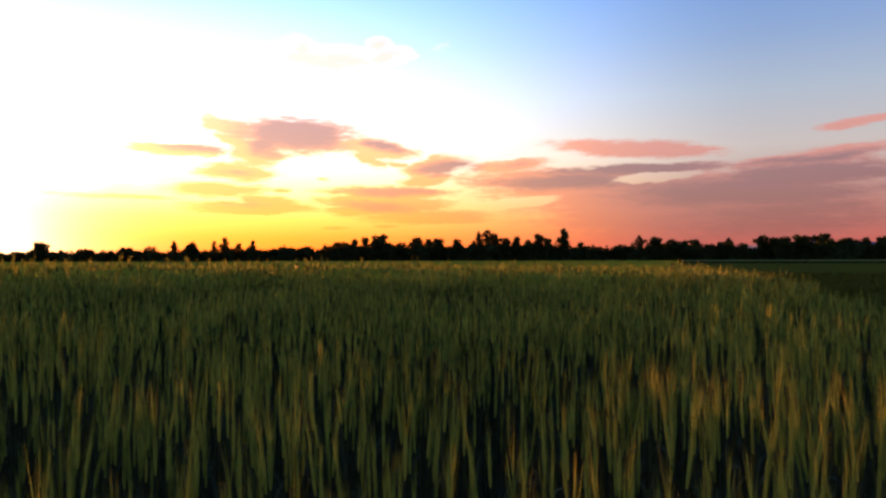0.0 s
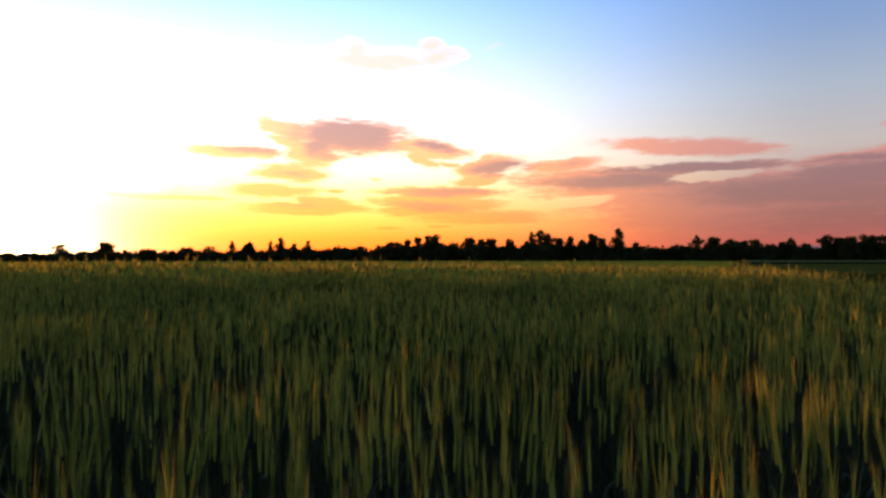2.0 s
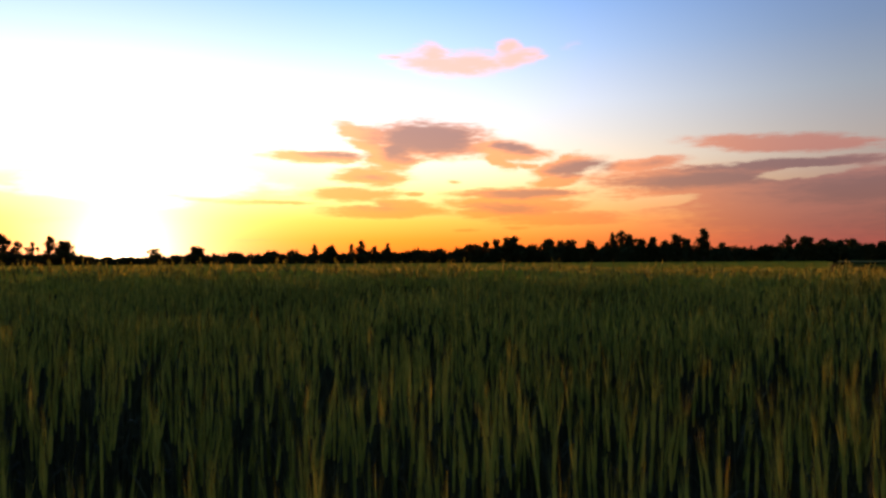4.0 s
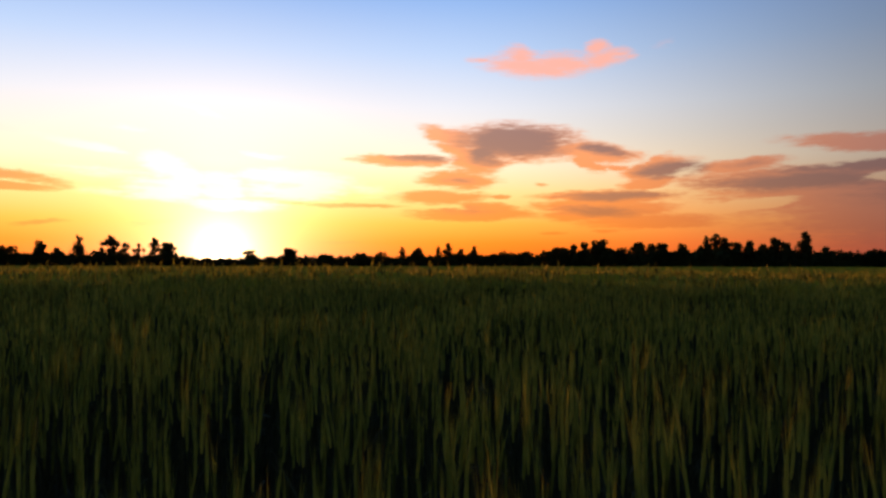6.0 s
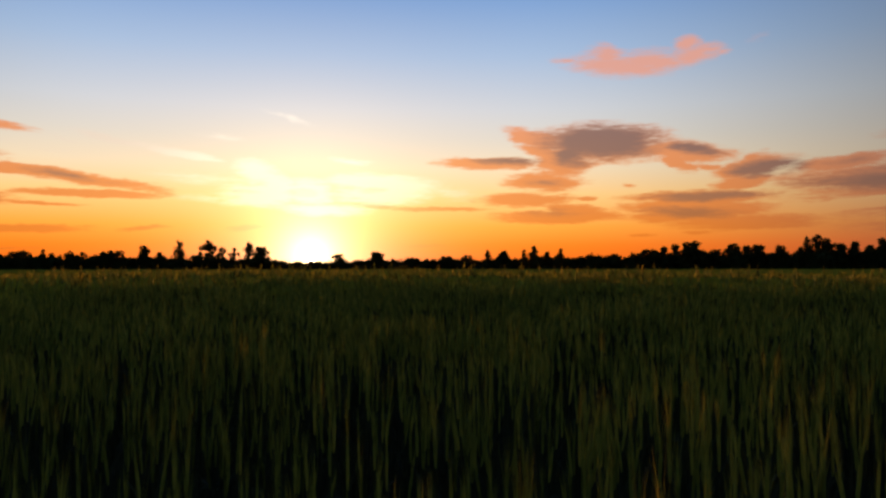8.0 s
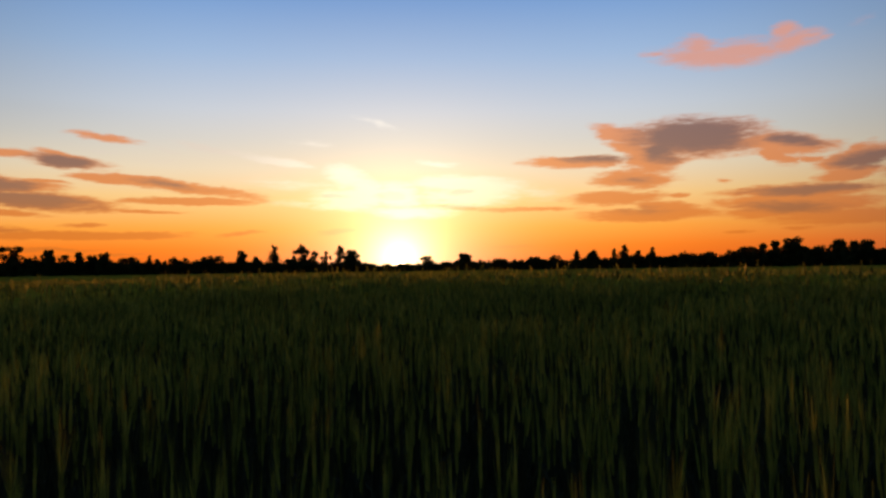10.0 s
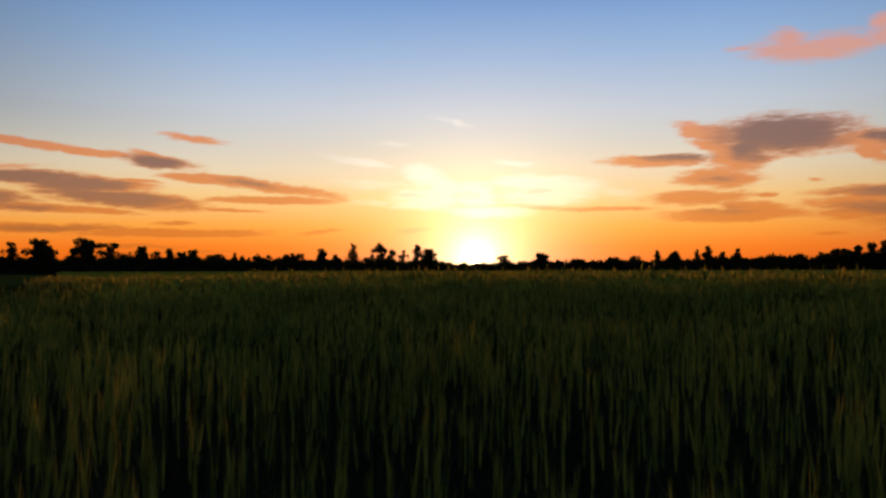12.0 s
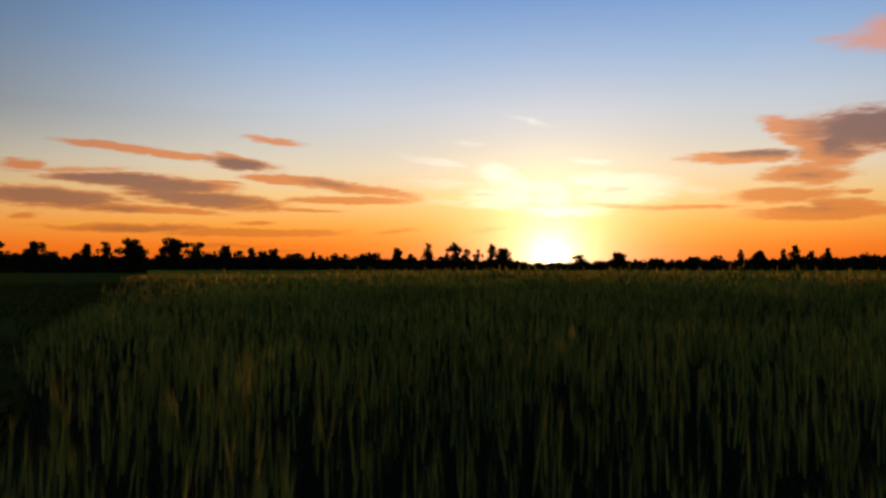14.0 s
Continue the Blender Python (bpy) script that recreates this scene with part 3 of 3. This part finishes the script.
LABELS = {"round": "dark broad leafy tree silhouetted in the far treeline", "slender": "tall slender dark tree rising above the treeline",
          "open": "gappy-crowned dark tree with bare trunk against the sky", "bushy": "low bushy dark tree in the far hedgerow"}
stock = {k: [tree(k) for _ in range(4)] for k in LABELS}
used = {k: 0 for k in LABELS}


def plant_tree(shape, az, top, width):
    """A tree at a heading, with the elevation of its top and its width in degrees."""
    d = rng.uniform(285, 325)
    at = heading(az) * d
    tall = 1.2 + math.tan(radians(top)) * d
    wide = max(math.tan(radians(width)) * d * 1.28, tall * 0.22)
    place = pose(at.x, at.y, -0.1, 0, 0, rng.uniform(0, 360)) @ Matrix.Diagonal((wide / 10, wide / 10, tall * 1.03 / 10, 1))
    i = used[shape]
    used[shape] += 1
    if i < len(stock[shape]):
        ob = stock[shape][i]
        ob.matrix_basis = place
    else:
        ob = stock[shape][i % len(stock[shape])].copy()
        scene.collection.objects.link(ob)
        for ch in stock[shape][i % len(stock[shape])].children:
            c = ch.copy()
            scene.collection.objects.link(c)
            c.parent = ob
        ob.matrix_basis = place
    tagged(ob, LABELS[shape], "tree", "trees of the far treeline")


plant_tree('round', 28.31, 1.14, 1.07)
plant_tree('round', 18.72, 1.28, 0.82)
plant_tree('round', 15.42, 1.21, 0.42)
plant_tree('round', 7.96, 1.35, 0.95)
plant_tree('round', 5.98, 1.7, 0.61)
plant_tree('round', 4.82, 1.83, 1.39)
plant_tree('round', 2.04, 1.65, 0.96)
plant_tree('round', 1.17, 1.56, 0.7)
plant_tree('round', 0.34, 1.6, 0.87)
plant_tree('round', -1.05, 1.51, 0.78)
plant_tree('round', -4.0, 1.94, 0.61)
plant_tree('round', -4.74, 1.63, 0.78)
plant_tree('round', -5.69, 1.71, 0.95)
plant_tree('round', -6.59, 1.44, 0.78)
plant_tree('round', -7.45, 1.87, 0.86)
plant_tree('round', -8.13, 1.56, 0.69)
plant_tree('round', -15.99, 1.58, 1.17)
plant_tree('round', -17.15, 1.4, 1.0)
plant_tree('round', -17.86, 1.31, 0.75)
plant_tree('round', -18.76, 1.39, 0.99)
plant_tree('round', -20.46, 1.2, 0.73)
plant_tree('round', -21.07, 1.44, 0.65)
plant_tree('round', -23.09, 1.61, 0.8)
plant_tree('round', -23.86, 1.48, 0.88)
plant_tree('round', -24.66, 1.51, 0.87)
plant_tree('round', -25.66, 1.57, 1.18)
plant_tree('round', -26.95, 1.67, 1.55)
plant_tree('round', -28.55, 1.37, 0.69)
plant_tree('round', -29.65, 1.39, 0.83)
plant_tree('round', -30.63, 1.41, 0.82)
plant_tree('round', 73.27, 2.09, 1.63)
plant_tree('round', 70.48, 1.77, 1.14)
plant_tree('round', 67.24, 1.67, 0.86)
plant_tree('round', 64.42, 2.03, 1.36)
plant_tree('round', 61.44, 2.11, 1.64)
plant_tree('round', 58.06, 1.66, 0.92)
plant_tree('round', 56.15, 1.51, 0.84)
plant_tree('round', 54.51, 1.43, 0.85)
plant_tree('round', 45.11, 1.56, 0.65)
plant_tree('round', 36.98, 1.56, 1.13)
plant_tree('round', 28.49, 1.24, 0.76)
plant_tree('slender', 19.88, 1.39, 0.41)
plant_tree('slender', 17.1, 1.41, 0.37)
plant_tree('slender', 16.34, 1.66, 0.58)
plant_tree('slender', 14.32, 1.46, 0.38)
plant_tree('slender', 6.76, 1.57, 0.61)
plant_tree('slender', -3.4, 2.24, 0.56)
plant_tree('slender', -9.24, 2.29, 0.86)
plant_tree('slender', 51.58, 1.28, 0.3)
plant_tree('slender', 37.93, 1.91, 0.56)
plant_tree('open', -2.79, 2.07, 0.78)
plant_tree('open', -14.82, 1.72, 0.93)
plant_tree('open', 66.07, 1.85, 0.95)
plant_tree('open', 60.0, 1.89, 1.16)
plant_tree('open', 42.85, 1.96, 0.65)
plant_tree('open', 40.67, 2.0, 1.39)
plant_tree('open', 39.02, 1.48, 0.61)
plant_tree('bushy', 25.72, 0.8, 1.02)
plant_tree('bushy', 23.01, 0.77, 0.96)
plant_tree('bushy', 12.17, 1.09, 0.6)
plant_tree('bushy', 10.29, 1.05, 0.86)
plant_tree('bushy', 3.21, 1.3, 0.7)
plant_tree('bushy', -10.38, 1.25, 1.03)
plant_tree('bushy', -11.64, 1.03, 0.94)
plant_tree('bushy', -13.17, 1.02, 0.76)
plant_tree('bushy', -19.73, 1.09, 0.82)
plant_tree('bushy', -22.01, 1.03, 0.89)
plant_tree('bushy', 71.72, 1.11, 1.13)
plant_tree('bushy', 69.39, 1.17, 0.92)
plant_tree('bushy', 67.9, 1.11, 0.55)
plant_tree('bushy', 63.71, 1.4, 0.56)
plant_tree('bushy', 58.97, 1.23, 0.75)
plant_tree('bushy', 57.01, 1.33, 0.76)
plant_tree('bushy', 55.33, 1.3, 0.76)
plant_tree('bushy', 53.14, 1.14, 1.88)
plant_tree('bushy', 49.97, 1.16, 0.69)
plant_tree('bushy', 49.2, 1.12, 0.6)
plant_tree('bushy', 47.31, 1.21, 1.47)
plant_tree('bushy', 44.28, 1.13, 0.78)
plant_tree('bushy', 41.63, 1.04, 0.78)
plant_tree('bushy', 31.33, 1.08, 1.03)
plant_tree('bushy', 23.06, 0.92, 0.99)
plant_tree('bushy', 21.47, 0.99, 0.82)


# closed undergrowth below the trees: height in degrees of elevation by heading
HEDGE_AZ = [-40, -31, -28, -22, -18, -12, -7, -1, 5, 10, 16, 22, 28, 32, 34.5, 37, 45, 54, 58, 66, 72, 82]
HEDGE_EL = [1.2, 1.2, 1.12, .92, 1.05, .82, 1.08, 1.08, 1.08, .88, .70, .64, .60, .44, .44, .62, .76, .82, .86, .76, .85, .9]
az = rng.uniform(-40, 82, 5200)
tops = np.interp(az, HEDGE_AZ, HEDGE_EL) * (1.06 + 0.16 * np.sin(az * 3.1) * np.sin(az * 1.37 + 1) + 0.10 * np.sin(az * 7.9 + 2 * np.sin(az * 2.1)) + rng.uniform(-0.10, 0.12, len(az)))
dist = rng.uniform(296, 312, len(az))
high = 1.2 + np.tan(np.radians(tops)) * dist
level = high * np.sqrt(rng.uniform(0.0, 1.0, len(az)))
rad = rng.uniform(0.5, 1.0, len(az))
level = np.minimum(level, high - rad * 0.8).clip(0.2)
a = np.radians(az)
centres = np.stack([-np.sin(a) * dist, np.cos(a) * dist, level], -1)
v, f = leaf_cloud(centres, rad, 22, 0.55)
undergrowth = tagged(new("undergrowth", mesh_of("undergrowth", v, f, FOLIAGE)), "dark closed hedge and undergrowth along the far treeline", "hedge", kind="stuff")
bank_az = np.linspace(-42, 84, 380)
bv, bf = [], []
for i, q in enumerate(bank_az):
    hgt = (1.2 + math.tan(radians(float(np.interp(q, HEDGE_AZ, HEDGE_EL)))) * 306) * (0.92 + 0.10 * math.sin(q * 3.1) * math.sin(q * 1.37 + 1))
    for dd, z in ((303, 0), (305, hgt * 0.8), (308, hgt), (312, hgt * 0.7), (315, 0)):
        p = heading(q) * dd
        bv.append((p.x, p.y, z))
    if i:
        bf += [(5 * i - 5 + k, 5 * i + k, 5 * i + k + 1, 5 * i - 4 + k) for k in range(4)]
tagged(new("thicket", mesh_of("thicket", np.array(bv), np.array(bf), FOLIAGE)), "deep dark thicket inside the treeline", "hedge", kind="stuff")

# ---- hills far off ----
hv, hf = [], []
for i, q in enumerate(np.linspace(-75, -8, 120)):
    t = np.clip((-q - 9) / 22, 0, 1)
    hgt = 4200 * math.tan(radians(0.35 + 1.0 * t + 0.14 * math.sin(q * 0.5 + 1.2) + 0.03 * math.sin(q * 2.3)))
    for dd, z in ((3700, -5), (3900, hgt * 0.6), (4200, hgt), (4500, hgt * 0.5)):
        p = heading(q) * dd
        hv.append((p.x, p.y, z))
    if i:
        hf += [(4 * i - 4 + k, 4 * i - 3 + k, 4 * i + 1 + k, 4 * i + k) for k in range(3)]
tagged(new("backdrop_hills", mesh_of("backdrop_hills", np.array(hv), np.array(hf), HILL, True)), "wooded hills on the horizon, haze painted in as blue", "hill", kind="structure")

# ---- a weed standing in the barley ----
wp = heading(-17.1) * 22
weed = tagged(new("dock_plant"), "tall brown dock weed standing among the barley", "weed")
weed.location = (wp.x, wp.y, float(rise(wp.x, wp.y)))
part("stem", mesh_of("stem", *tube([(0, 0, -0.02), (0.01, 0, 0.7), (0.03, 0.01, 1.08)], [0.008, 0.007, 0.003], 6), WEED), weed)
wc = [(0.03 * math.sin(i), 0.03 * math.cos(i * 2), 0.80 + 0.028 * i) for i in range(10)]
part("seed_head", mesh_of("seed_head", *leaf_cloud(wc, [0.045] * 10, 30, 0.018), WEED), weed)

# ---- the nearest barley plants, one by one ----
single_meshes = []
for stalk, _, ear, leaves in single_kinds:
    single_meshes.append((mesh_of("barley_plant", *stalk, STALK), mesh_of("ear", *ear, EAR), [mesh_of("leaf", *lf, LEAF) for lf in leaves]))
for x, y in zip(single_x, single_y):
    stalk, ear, leaves = single_meshes[rng.integers(len(single_meshes))]
    tall = 0.915 * float(np.clip(rng.normal(1.0, 0.05), 0.85, 1.06)) * float(swell(x, y))
    wide = tall * rng.uniform(0.9, 1.25)
    plant = part("barley_plant", stalk, barley)
    plant.matrix_basis = pose(x, y, float(rise(x, y)), 0, 0, rng.uniform(0, 360)) @ Matrix.Diagonal((wide, wide, tall, 1))
    part("ear", ear, plant, "bearded yellow-green ear")
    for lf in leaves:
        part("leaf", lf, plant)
